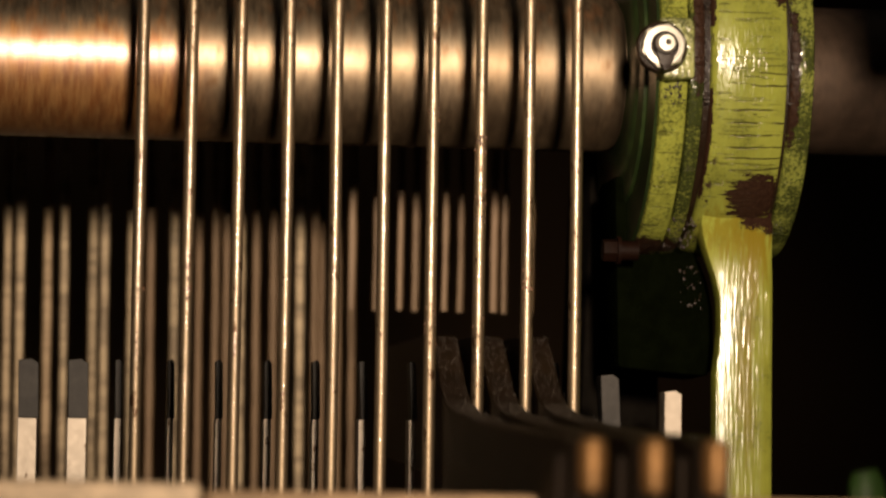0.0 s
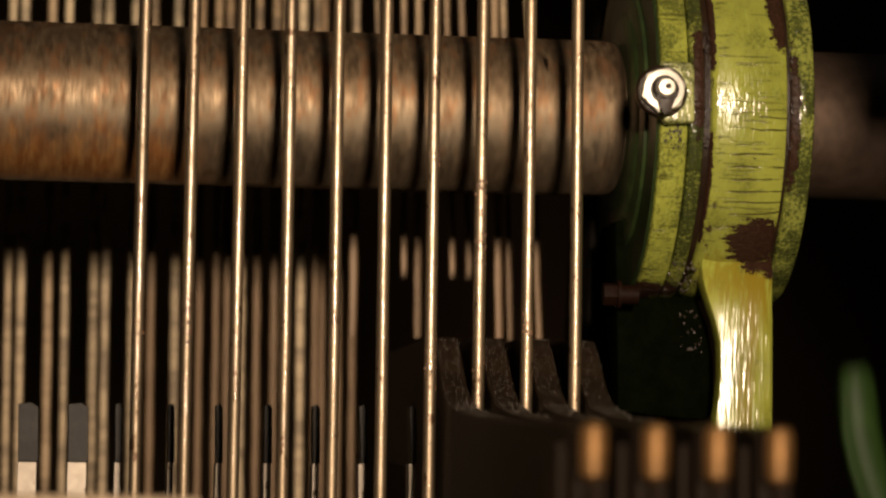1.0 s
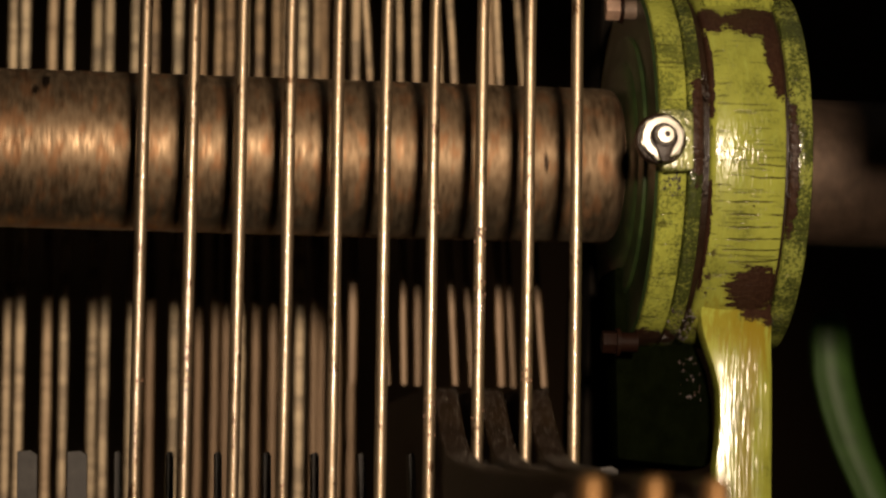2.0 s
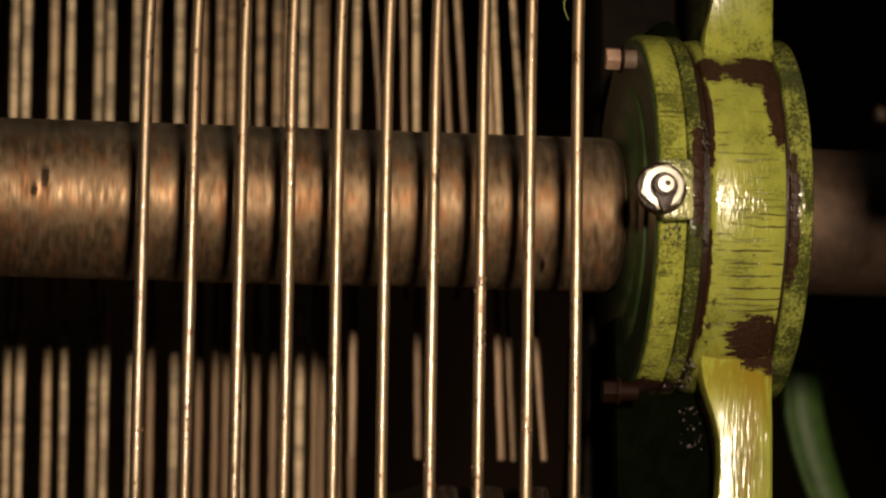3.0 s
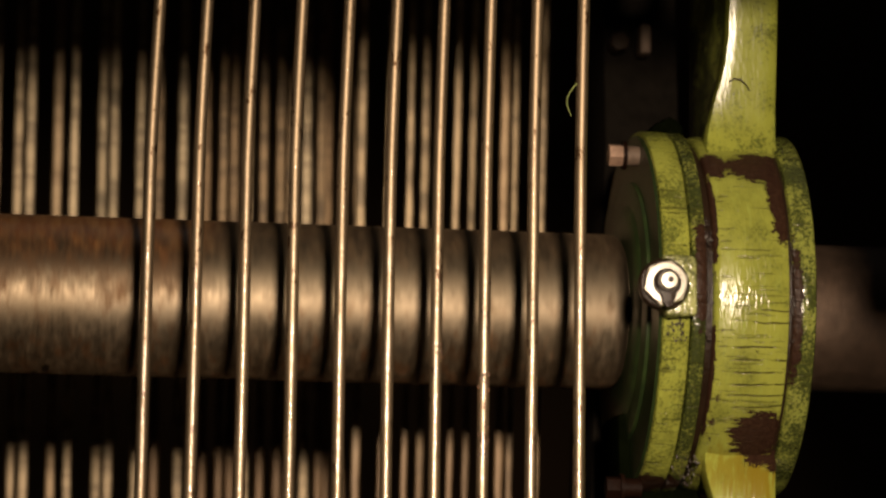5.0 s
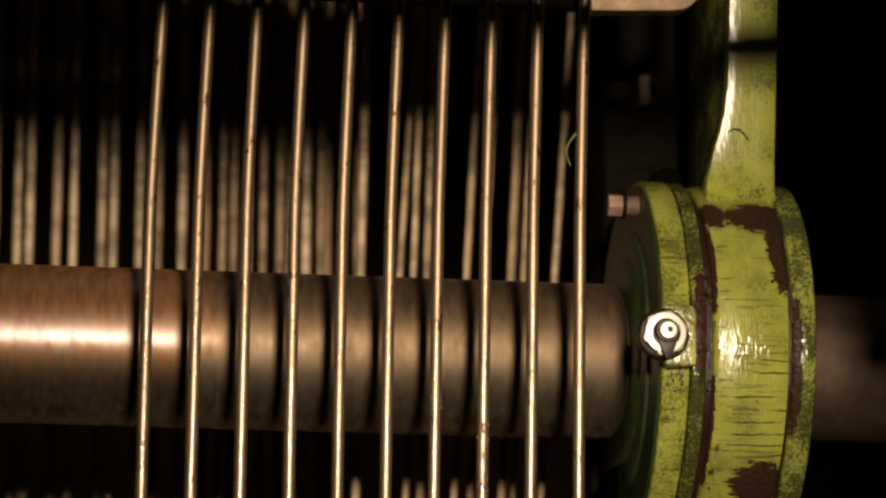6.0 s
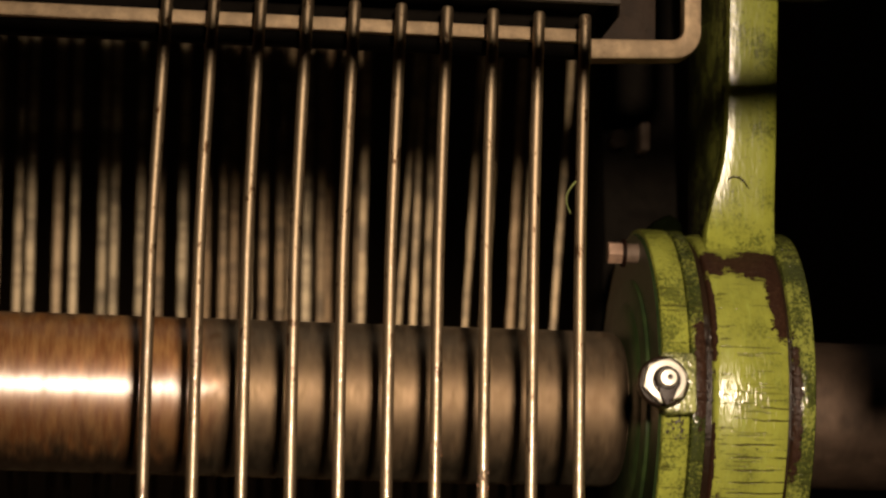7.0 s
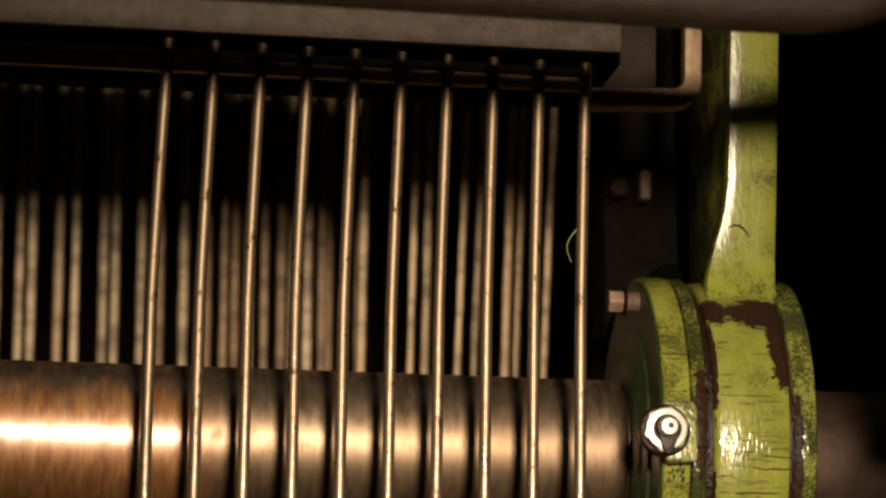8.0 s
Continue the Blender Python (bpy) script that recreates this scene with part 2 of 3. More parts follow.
def green_paint(name, grime=0.25, strokes=(1.0, 1.0, 0.12), rough=0.22, bare=(), lines=0.0, tint=(0.33, 0.36, 0.06), relief=0.5, oil=(), cross=0.0, chatter=0.0):
    """Thick lime enamel, brushed on; bare lists worn places of brown primer as centre and radii."""
    m = Nodes(name)
    stroke = m.noise(0.75, m.coord(strokes), 4, 0.6)
    blot = m.noise(0.12, m.coord(), 4, 0.6, 2.0)
    fine = m.noise(1.6, m.coord(), 5, 0.7, 5.0)
    ragged = m.noise(0.30, m.coord((0.6, 1, 1.5)), 8, 0.80, 8.0)
    col = m.mix(m.step(blot, 0.35, 0.68), tint, [c * 0.72 for c in tint])
    col = m.mix(m.math("MULTIPLY", m.step(stroke, 0.5, 0.75), 0.4), col, (0.36, 0.44, 0.09))
    dirt = m.math("MULTIPLY", m.step(m.math("ADD", m.math("MULTIPLY", fine, 0.6), m.math("MULTIPLY", blot, 0.5)), 0.60 - 0.22 * grime, 0.72 - 0.22 * grime), min(1.0, 0.35 + grime))
    col = m.mix(dirt, col, (0.035, 0.045, 0.012))
    for centre, radii in oil:
        o = m.step(m.math("ADD", m.blob(centre, radii), m.math("MULTIPLY", m.math("SUBTRACT", stroke, 0.5), 3.0)), 1.2, 0.3)
        col = m.mix(m.math("MULTIPLY", o, 0.62), col, (0.25, 0.185, 0.015))
    swell = m.noise(1.5, m.coord(strokes), 1.4, 0.5, 1.5)
    height = m.math("ADD", swell, m.math("MULTIPLY", stroke, 0.10))
    if cross:
        height = m.math("ADD", height, m.math("MULTIPLY", m.noise(0.20, m.coord((0.8, 1, 1)), 0.8, 0.5, 4.5), cross))
    if lines:
        # turning marks that run along the shaft
        mark = m.noise(1.0, m.coord((0.10, 1.7, 1.7)), 3, 0.55, 6.0)
        cut = m.math("MULTIPLY", m.step(mark, 0.58, 0.63), m.step(blot, 0.38, 0.50))
        col = m.mix(m.math("MULTIPLY", cut, lines), col, (0.07, 0.07, 0.015))
        height = m.math("SUBTRACT", height, m.math("MULTIPLY", cut, 0.5))
    wear = None
    streaked = m.noise(0.55, m.coord((0.22, 1.5, 1.5)), 6, 0.75, 3.5)
    if chatter:
        # short turning grooves along the shaft's direction, dirt in them, on the lower half of the ring
        px, py, pz = m.split(m.coord())
        turn = m.math("ARCTAN2", pz, m.math("MULTIPLY", py, -1.0))
        wobble = m.math("MULTIPLY", m.noise(0.12, m.coord((0.5, 1, 1)), 3, 0.6, 21.0), 7.0)
        wave = m.math("SINE", m.math("ADD", m.math("MULTIPLY", turn, 92.0), wobble))
        keep = m.step(m.noise(0.45, m.coord((0.30, 1, 1)), 4, 0.65, 17.0), 0.42, 0.50)
        zone = m.math("MULTIPLY", m.math("MULTIPLY", m.step(pz, 3.0, -5.0), m.step(pz, -26.0, -22.0)), m.step(m.math("ADD", px, m.math("MULTIPLY", ragged, 3.0)), 50.0, 52.5))
        groove = m.math("MULTIPLY", m.math("MULTIPLY", m.step(wave, 0.86, 0.97), keep), m.math("MULTIPLY", zone, chatter))
        col = m.mix(groove, col, (0.05, 0.042, 0.012))
        height = m.math("SUBTRACT", height, m.math("MULTIPLY", groove, 0.9))
        # specks knocked off the edge beside the groove
        specks = m.math("MULTIPLY", m.step(m.noise(0.75, m.coord((0.9, 0.7, 0.7)), 4, 0.6, 31.0), 0.56, 0.575), m.math("MULTIPLY", m.step(px, 48.6, 47.0), m.step(pz, -4.0, -9.0)))
        wear = specks
    for centre, radii in bare:
        rag = streaked if centre[2] < -20 and chatter else ragged
        d = m.math("ADD", m.blob(centre, radii), m.math("ADD", m.math("MULTIPLY", m.math("SUBTRACT", rag, 0.5), 2.4), m.math("MULTIPLY", m.math("SUBTRACT", fine, 0.5), 0.9)))
        w = m.step(d, 1.03, 0.97)
        wear = w if wear is None else m.math("MAXIMUM", wear, w)
    chips = m.step(m.noise(0.42, m.coord((0.6, 1, 1)), 5, 0.7, 12.0), 0.69, 0.70)
    wear = chips if wear is None else m.math("MAXIMUM", wear, chips)
    brown = m.mix(m.step(fine, 0.4, 0.7), (0.028, 0.013, 0.008), (0.055, 0.028, 0.016))
    col = m.mix(wear, col, brown)
    height = m.math("SUBTRACT", height, m.math("MULTIPLY", wear, 0.4))
    if chatter:
        t = m.nt.nodes.new("ShaderNodeTangent")
        t.direction_type, t.axis = "RADIAL", "X"
        m.link(t.outputs[0], m.b.inputs["Tangent"])
        m.b.inputs["Anisotropic"].default_value = 0.75
    m.bump(height, 1.0, 0.0005 * relief)
    m.link(m.math("SUBTRACT", 0.6, m.math("MULTIPLY", wear, 0.5)), m.b.inputs["Specular IOR Level"])
    return m.done(col, m.math("ADD", rough, m.math("ADD", m.math("MULTIPLY", fine, 0.06), m.math("MULTIPLY", wear, 0.2))), 0.0)


def dark_metal(name, colour, rough=0.5, metal=0.3, relief=0.3, light=None, spec=0.5):
    m = Nodes(name)
    n = m.noise(0.25, m.coord(), 6, 0.65)
    f = m.noise(1.5, m.coord(), 5, 0.7, 3.0)
    col = m.mix(m.step(n, 0.35, 0.65), colour, light or [c * 1.6 for c in colour])
    col = m.mix(m.math("MULTIPLY", m.step(f, 0.55, 0.72), 0.5), col, [c * 0.4 for c in colour])
    m.bump(m.math("ADD", n, m.math("MULTIPLY", f, 0.6)), relief, 0.0003)
    return m.done(col, m.math("ADD", rough, m.math("MULTIPLY", f, 0.15)), metal, spec)


RING_BARE = [((56.6, -24, -25.6), (5.4, 12, 4.4)), ((55.8, -24, 25.2), (6.6, 12, 3.2)), ((47.5, -24, 25.5), (2.6, 12, 3.0)), ((59.6, -31, 18.0), (2.8, 14, 9.0)), ((46.0, -33, 15.0), (0.8, 14, 11.0)), ((45.9, -31, -17.0), (0.5, 14, 12.0))]
MAT_SHAFT = shaft_steel()
# oxide brown, darkened further to put the journal's shade into its colour
MAT_JOURNAL = dark_metal("oxidised_shaded_steel", (0.07, 0.046, 0.031), 0.42, 0.6, 1.2)
MAT_ROD = bright_steel("drawn_rod_steel", (0.40, 0.31, 0.205), 0.44, 0.9, 3.0, 0.6)
MAT_BLADE = bright_steel("ground_blade_steel", (0.52, 0.46, 0.385), 0.5, 0.85, 0.9)
MAT_BLADE_TIP = dark_metal("blackened_blade_tip", (0.024, 0.021, 0.018), 0.5, 0.2, 0.4)
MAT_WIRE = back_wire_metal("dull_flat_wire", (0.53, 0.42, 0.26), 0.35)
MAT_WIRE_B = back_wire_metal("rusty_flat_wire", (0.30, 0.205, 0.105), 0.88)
# start, full and tone also dim the lifted wires by colour
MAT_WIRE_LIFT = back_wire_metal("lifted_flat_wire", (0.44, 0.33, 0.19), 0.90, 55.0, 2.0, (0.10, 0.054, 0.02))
MAT_RING = green_paint("green_enamel_turned", 0.10, (1.5, 0.30, 0.30), 0.18, RING_BARE, 0.6, (0.33, 0.36, 0.06), 0.24, [((53.0, -22, -31.0), (8.0, 12, 4.5))], 0.5, 0.9)
MAT_ARM = green_paint("green_enamel_brushed", 0.10, (1.6, 1.6, 0.11), 0.165, [((57.5, -19, -27.5), (3.6, 9, 3.0)), ((60.5, -16, -28.0), (2.0, 8, 3.5))], 0.0, (0.335, 0.355, 0.055), 0.15, [((56.5, -18, -38.0), (4.0, 8, 12.0)), ((54.0, -18, -31.5), (8.0, 8, 5.0)), ((58.0, -18, -34.0), (2.5, 8, 9.0)), ((56.0, -18, -60.0), (2.0, 8, 16.0))])
MAT_ARM_UPPER = green_paint("green_enamel_upright", 0.34, (1.0, 1.0, 0.25), 0.17, (), 0.0, (0.315, 0.345, 0.055), 0.10)
MAT_FLANGE = green_paint("green_enamel_grimy", 0.62, (1, 1, 0.5), 0.16, [((38.0, -10, -33.5), (6, 12, 1.6)), ((43.5, -35, 3), (1.6, 12, 10))], 0.5, (0.24, 0.26, 0.05), 0.5)
MAT_FLANGE_CLEAN = green_paint("green_enamel_flange", 0.33, (1, 1, 0.3), 0.14, [((37.0, -8, -33.8), (5, 12, 1.5))], 0.7)
MAT_BOSS = green_paint("green_enamel_boss", 0.45, (1, 1, 0.6), 0.2, (), 0.3, (0.40, 0.42, 0.16), 0.6)
MAT_REAR = green_paint("green_enamel_rear", 0.55, (1, 1, 0.4), 0.16, [((61.0, -30, -4), (1.5, 12, 14))], 0.4, (0.27, 0.30, 0.06))
# the lugs' deep shade is put into this near-black green
MAT_LUG = dark_metal("shade_darkened_green_paint", (0.0018, 0.0025, 0.0008), 0.5, 0.0, 0.5, None, 0.0)
# grime, with the grazing-light dimness of the flange side put into the colour
MAT_FACE = dark_metal("grazing_dark_green_paint", (0.014, 0.026, 0.008), 0.28, 0.0, 0.5, (0.028, 0.048, 0.013), 0.5)
MAT_GREASE = dark_metal("old_black_grease", (0.016, 0.009, 0.005), 0.22, 0.0, 0.8, None, 0.35)
MAT_NIPPLE = bright_steel("plated_nipple_steel", (0.86, 0.82, 0.72), 0.42, 0.35, 1.0)
MAT_BOLT = dark_metal("rusty_bolt_steel", (0.26, 0.17, 0.12), 0.5, 0.4, 0.3)
MAT_DULLBOLT = dark_metal("dull_bolt_steel", (0.10, 0.07, 0.05), 0.6, 0.2, 0.3)
# darker copy of the bolt steel, the lower bolt's shade in its colour
MAT_DARKBOLT = dark_metal("shade_dark_rusty_bolt", (0.008, 0.003, 0.0015), 0.5, 0.0, 0.4, None, 0.08)
MAT_WEB = dark_metal("brown_web_steel", (0.022, 0.013, 0.0075), 0.6, 0.0, 0.9, None, 0.3)
MAT_LEVER = dark_metal("oiled_cast_iron", (0.012, 0.007, 0.0035), 0.5, 0.0, 0.8, None, 0.12)
MAT_CAST = dark_metal("rough_brown_casting", (0.020, 0.011, 0.005), 0.42, 0.0, 1.6, None, 0.45)
MAT_BRASS = dark_metal("worn_brass", (0.20, 0.105, 0.036), 0.42, 0.6, 0.4)
MAT_BEAM = dark_metal("worn_pale_beam", (0.30, 0.20, 0.11), 0.5, 0.1, 0.4)
MAT_BEAM_PALE = dark_metal("pale_beam_end", (0.55, 0.42, 0.28), 0.45, 0.1, 0.4)
MAT_PLATE = dark_metal("grey_rolled_plate", (0.060, 0.048, 0.036), 0.5, 0.4, 0.9)
MAT_STRIP = dark_metal("bare_steel_strip", (0.32, 0.235, 0.145), 0.45, 0.5, 0.3)
# flat black that also stands in for unlit gaps and undersides
MAT_BLACK = dark_metal("matte_black_fill", (0.005, 0.004, 0.003), 0.75, 0.0, 0.4, None, 0.04)
MAT_FARGREEN = dark_metal("dark_green_casting", (0.028, 0.062, 0.013), 0.4, 0.0, 0.4, None, 0.3)
MAT_SCAB = dark_metal("flaking_rust", (0.045, 0.018, 0.008), 0.4, 0.0, 0.6, (0.16, 0.065, 0.02), 0.5)
MAT_LINT = Nodes("grey_lint").done((0.16, 0.14, 0.12), 0.9)
MAT_FIBRE = Nodes("yarn_fibre").done((0.22, 0.26, 0.08), 0.8)
MAT_WALL = dark_metal("dark_workshop_wall", (0.10, 0.06, 0.03), 0.8, 0.0, 0.5)
MAT_FLOOR = dark_metal("oily_concrete", (0.06, 0.055, 0.05), 0.7, 0.0, 0.5)


# ---- the closed dark workshop ----
def slab(name, x0, x1, y0, y1, z0, z1, material, label):
    bm = box(x0, x1, y0, y1, z0, z1, 0)
    ob = new(name, mesh_of(name, bm, material, 0))
    ob.location = (0, 0, AX)
    return tagged(ob, label, "wall" if "wall" in name else name, "", "structure")


slab("floor", -2200, 2200, -2200, 2600, -1300, -1200, MAT_FLOOR, "dark oily concrete workshop floor")
# the ceiling is left open over the machine: an added gap for faint overhead light
for y0, y1 in ((-2200, -350), (650, 2600)):
    slab("ceiling", -2200, 2200, y0, y1, 1500, 1600, MAT_WALL, "dark workshop ceiling beside an added overhead gap")
slab("wall_north", -2200, 2200, 2600, 2700, -1300, 1600, MAT_WALL, "dark unlit workshop wall behind the machine")
slab("wall_south", -2200, 2200, -2300, -2200, -1300, 1600, MAT_WALL, "dark workshop wall opposite the machine")
slab("wall_west", -2300, -2200, -2300, 2700, -1300, 1600, MAT_WALL, "dark workshop side wall")
slab("wall_east", 2200, 2300, -2300, 2700, -1300, 1600, MAT_WALL, "dark workshop side wall")


# ---- main shaft ----
shaft = root("main_shaft", "rotating bare steel shaft, brown with rust at its open end", "shaft")
part("shaft_body", lathe([(-240, 14.6), (-239.4, 15.1), (30.5, 15.1), (32.2, 14.8), (33.2, 14.0), (33.5, 13.2), (64, 13.2)], 128), MAT_SHAFT, shaft)
part("rear_journal", lathe([(64.1, 14.4), (115, 14.5), (115.6, 14.0)], 96), MAT_JOURNAL, shaft, "oxidised rear journal, darkened further for its shade")


# ---- front guide rods ----
def guide_rod(i):
    x_low, x_mid, x_top = -58.95 + 8.78 * i, -58.9 + 8.76 * i, -57.1 + 8.63 * i
    rng = random.Random(40 + i)
    top = 70.2 - 0.13 * i
    pts, radii = [], []
    for k in range(61):
        z = -125 + (top - 0.6 + 125) * k / 60
        x = x_low + (x_mid - x_low) * min(1.0, max(0.0, (z + 48) / 68))
        if z > 20:
            x = x_mid + (x_top - x_mid) * ((z - 20) / 50) ** 1.3
        pts.append((x + 0.05 * math.sin(z / 23 + i), -38 + 0.05 * math.sin(z / 31 + 2 * i), z))
        radii.append(1.12 + 0.02 * rng.uniform(-1, 1))
    pts += [(pts[-1][0], -38, top - 0.15), (pts[-1][0], -38, top)]
    radii += [0.95, 0.5]
    ob = root("guide_rod", "thin upright bright steel rod with rust specks", "rod", "row of front guide rods", (0, 0, 0))
    part("rod_body", tube(pts, radii, 16), MAT_ROD, ob)
    return ob


def rust_scabs(rod, i, z0, z1, n):
    """Flakes of rust that stand proud of a rod's face."""
    rng = random.Random(900 + i)
    bm = bmesh.new()
    for _ in range(n):
        z, turn, size = rng.uniform(z0, z1), rng.uniform(-1.1, 1.1), rng.uniform(0.12, 0.32)
        made = bmesh.ops.create_icosphere(bm, subdivisions=1, radius=size)
        x_rod = -58.95 + 8.77 * i
        for v in made["verts"]:
            v.co = Vector((v.co.x * 0.8, v.co.y * 0.5, v.co.z * rng.uniform(0.9, 1.8))) + Vector((x_rod + 1.12 * math.sin(turn), -38 - 1.12 * math.cos(turn), z))
    tagged(part("rust_scab", bm, MAT_SCAB, rod, "dark flaking rust"), kind="stuff")


rods = [guide_rod(i) for i in range(10)]
for i, z0, z1, n in ((7, -33.0, -17.0, 46), (7, -60.0, -50.0, 12), (6, -14.5, -12.0, 10), (6, -55.0, -46.0, 22), (8, -47.0, -41.0, 20), (1, -48.0, -44.0, 10), (0, -50.0, -44.0, 12), (9, -38.0, -34.0, 8)):
    rust_scabs(rods[i], i, z0, z1, n)


# ---- green bearing bracket round the shaft ----
bracket = root("bearing_bracket", "lime green painted cast bracket, chipped to brown, round the shaft", "bearing bracket")


def disc(x0, x1, r, edge=0.7, n=128):
    return lathe([(x0, r - edge), (x0 + edge * 0.35, r - edge * 0.3), (x0 + edge, r), (x1 - edge, r), (x1 - edge * 0.35, r - edge * 0.3), (x1, r - edge)], n)


part("front_flange", disc(36.0, 41.3, 35.3), MAT_FLANGE_CLEAN, bracket, "lime green flange with black scratches")
part("middle_flange", disc(41.5, 44.3, 35.2, 0.5), MAT_FLANGE, bracket, "grimy dark green flange")
part("groove_ring", lathe([(44.2, 33.2), (45.8, 33.2)], 96), MAT_GREASE, bracket, "black greasy groove")
part("bearing_ring", lathe([(45.7, 33.4), (45.9, 34.0), (46.3, 34.32), (47.0, 34.46), (48.0, 34.61), (49.0, 34.75), (49.8, 34.84), (50.6, 34.89), (52.0, 34.92), (55.0, 34.89), (59.2, 34.82), (59.8, 34.6), (60.0, 34.2)], 160), MAT_RING, bracket, "glossy lime green ring worn to brown primer")
part("seam_ring", lathe([(59.9, 34.3), (60.5, 34.3)], 96), MAT_GREASE, bracket)
part("rear_flange", disc(60.4, 65.0, 35.3), MAT_REAR, bracket, "lime green rear flange with dirty edge")
part("flange_face", lathe([(35.5, 25.0), (35.5, 34.0), (35.99, 34.4)], 96), MAT_FACE, bracket, "oily green side of the flange, darkened for grazing light")
part("inner_collar", lathe([(33.6, 17.0), (33.8, 19.2), (34.3, 20.4), (35.0, 21.4), (36.2, 22.2)], 96), MAT_FACE, bracket, "oily green collar, darkened like the flange side")
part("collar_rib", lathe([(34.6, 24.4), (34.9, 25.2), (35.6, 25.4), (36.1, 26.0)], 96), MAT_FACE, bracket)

# arms: bars with a crowned face that spread where they meet the ring
UPPER = [(24, 47.2, 61.3), (27, 47.2, 61.3), (30, 47.2, 61.3), (32, 47.5, 61.2), (34, 47.8, 61.2), (37, 48.5, 61.2), (40, 49.2, 61.2), (43, 50.1, 61.2), (46, 50.8, 61.2), (52, 51.4, 61.2), (60, 51.5, 61.2), (95, 51.5, 61.2), (130, 51.5, 61.2)]
LOWER = [(-24, 47.0, 61.3), (-27, 47.0, 61.3), (-30, 47.1, 61.3), (-32, 47.5, 61.3), (-34.5, 48.2, 61.4), (-37, 49.1, 61.4), (-39.5, 50.0, 61.5), (-42, 50.6, 61.5), (-44, 51.0, 61.5), (-50, 51.2, 61.5), (-54, 50.9, 61.5), (-58, 50.4, 61.5), (-64, 50.4, 61.5), (-100, 50.5, 61.6), (-140, 50.5, 61.6)]


def arm(rows, front, back, dips, lean):
    bm = bmesh.new()
    steps = [0.0, 0.012, 0.05, 0.12, 0.22, 0.35, 0.5, 0.65, 0.8, 0.92, 0.97, 1.0]
    rings = []
    for z, x0, x1 in rows:
        ring = [bm.verts.new((x0 + (x1 - x0) * u, front + d + lean * (z - rows[0][0]) - 0.0029 * max(0.0, 40 - abs(z)) ** 2.7, z)) for u, d in zip(steps, dips)]
        ring += [bm.verts.new((x1, back + lean * (z - rows[0][0]), z)), bm.verts.new((x0, back + lean * (z - rows[0][0]), z))]
        rings.append(ring)
    n = len(rings[0])
    for a, b in zip(rings, rings[1:]):
        for i in range(n):
            bm.faces.new((a[i], a[(i + 1) % n], b[(i + 1) % n], b[i]))
    bm.faces.new(rings[0])
    bm.faces.new(rings[-1])
    return bm


part("upper_arm", arm(UPPER, -17.0, -12.5, [0.5, 0.22, 0.17, 0.09, 0.025, 0.01, 0.006, 0.003, 0.0, 0.1, 0.5, 1.8], -0.08), MAT_ARM_UPPER, bracket, "glossy lime green upright arm")
part("lower_arm", arm(LOWER, -17.5, -12.5, [0.75, 0.42, 0.33, 0.215, 0.125, 0.06, 0.035, 0.025, 0.02, 0.08, 0.5, 1.8], 0.012), MAT_ARM, bracket, "glossy brushed lime green arm with yellow oil")
part("lower_lug", prism([(33.0, -20.0), (47.0, -20.0), (48.5, -33.0), (51.5, -40.0), (52.6, -46.0), (53.0, -56.0), (51.5, -58.3), (46.0, -58.0), (34.0, -57.0)], -4.0, 14.0, "y", 1.2, 2), MAT_LUG, bracket, "oily green lug, its shade painted in as near black")
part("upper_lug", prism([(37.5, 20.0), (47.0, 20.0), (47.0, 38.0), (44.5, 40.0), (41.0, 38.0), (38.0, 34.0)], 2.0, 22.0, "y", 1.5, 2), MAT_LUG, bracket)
part("upper_web", prism([(-12.4, 36.0), (-14.6, 60.0), (-19.0, 130.0), (22.0, 130.0), (22.0, 36.0)], 51.6, 61.0, "x", 1.0, 2), MAT_REAR, bracket, "dark green side of the deep arm")
for z, y in ((29.0, -11.0), (-35.0, -11.0)):
    bolt = part("bolt", hexagon(3.9, 29.6, 32.4, (y, z)), MAT_BOLT if z > 0 else MAT_DARKBOLT, bracket, "rusty hexagon bolt head")
    part("washer", lathe([(32.3, 2.7), (33.0, 2.7)], 24, "x", (0, y, z)), MAT_DARKBOLT, bolt)
    part("shank", lathe([(33.0, 1.9), (36.4, 1.9)], 20, "x", (0, y, z)), MAT_DULLBOLT if z > 0 else MAT_DARKBOLT, bolt)
# grease boss and nipple
part("grease_boss", prism([(35.2, 5.9), (40.8, 5.9), (41.7, 5.0), (41.7, -5.2), (36.4, -5.6), (35.2, -4.0)], -38.6, -33.0, "y", 0.7, 3), MAT_BOSS, bracket, "grimy pale green square boss")
NX = 35.4
nipple = part("grease_nipple", lathe([(-38.0, 4.75), (-39.0, 4.8), (-39.6, 4.55), (-39.8, 4.2)], 48, "y", (NX, 0, 0.2)), MAT_GREASE, bracket, "plated steel grease nipple with dirty rim")
part("hexagon", hexagon(7.7, -41.6, -39.7, (NX, 0.2), "y", 0.7), MAT_NIPPLE, nipple, "bright hexagon")
part("face_ring", lathe([(-41.4, 3.85), (-41.75, 3.75), (-41.85, 3.4), (-41.85, 3.0)], 48, "y", (NX, 0, 0.2)), MAT_NIPPLE, nipple)
part("inner_step", lathe([(-41.5, 3.3), (-42.0, 3.1), (-42.1, 2.6)], 40, "y", (NX, 0, 0.2)), MAT_NIPPLE, nipple)
part("grease_ring", lathe([(-42.0, 2.65), (-42.4, 2.6), (-42.45, 2.1)], 40, "y", (NX, 0, 0.1)), MAT_GREASE, nipple)
part("neck", lathe([(-42.1, 2.5), (-42.9, 2.15), (-43.4, 2.05), (-43.7, 2.0)], 32, "y", (NX, 0, 0.3)), MAT_GREASE, nipple)
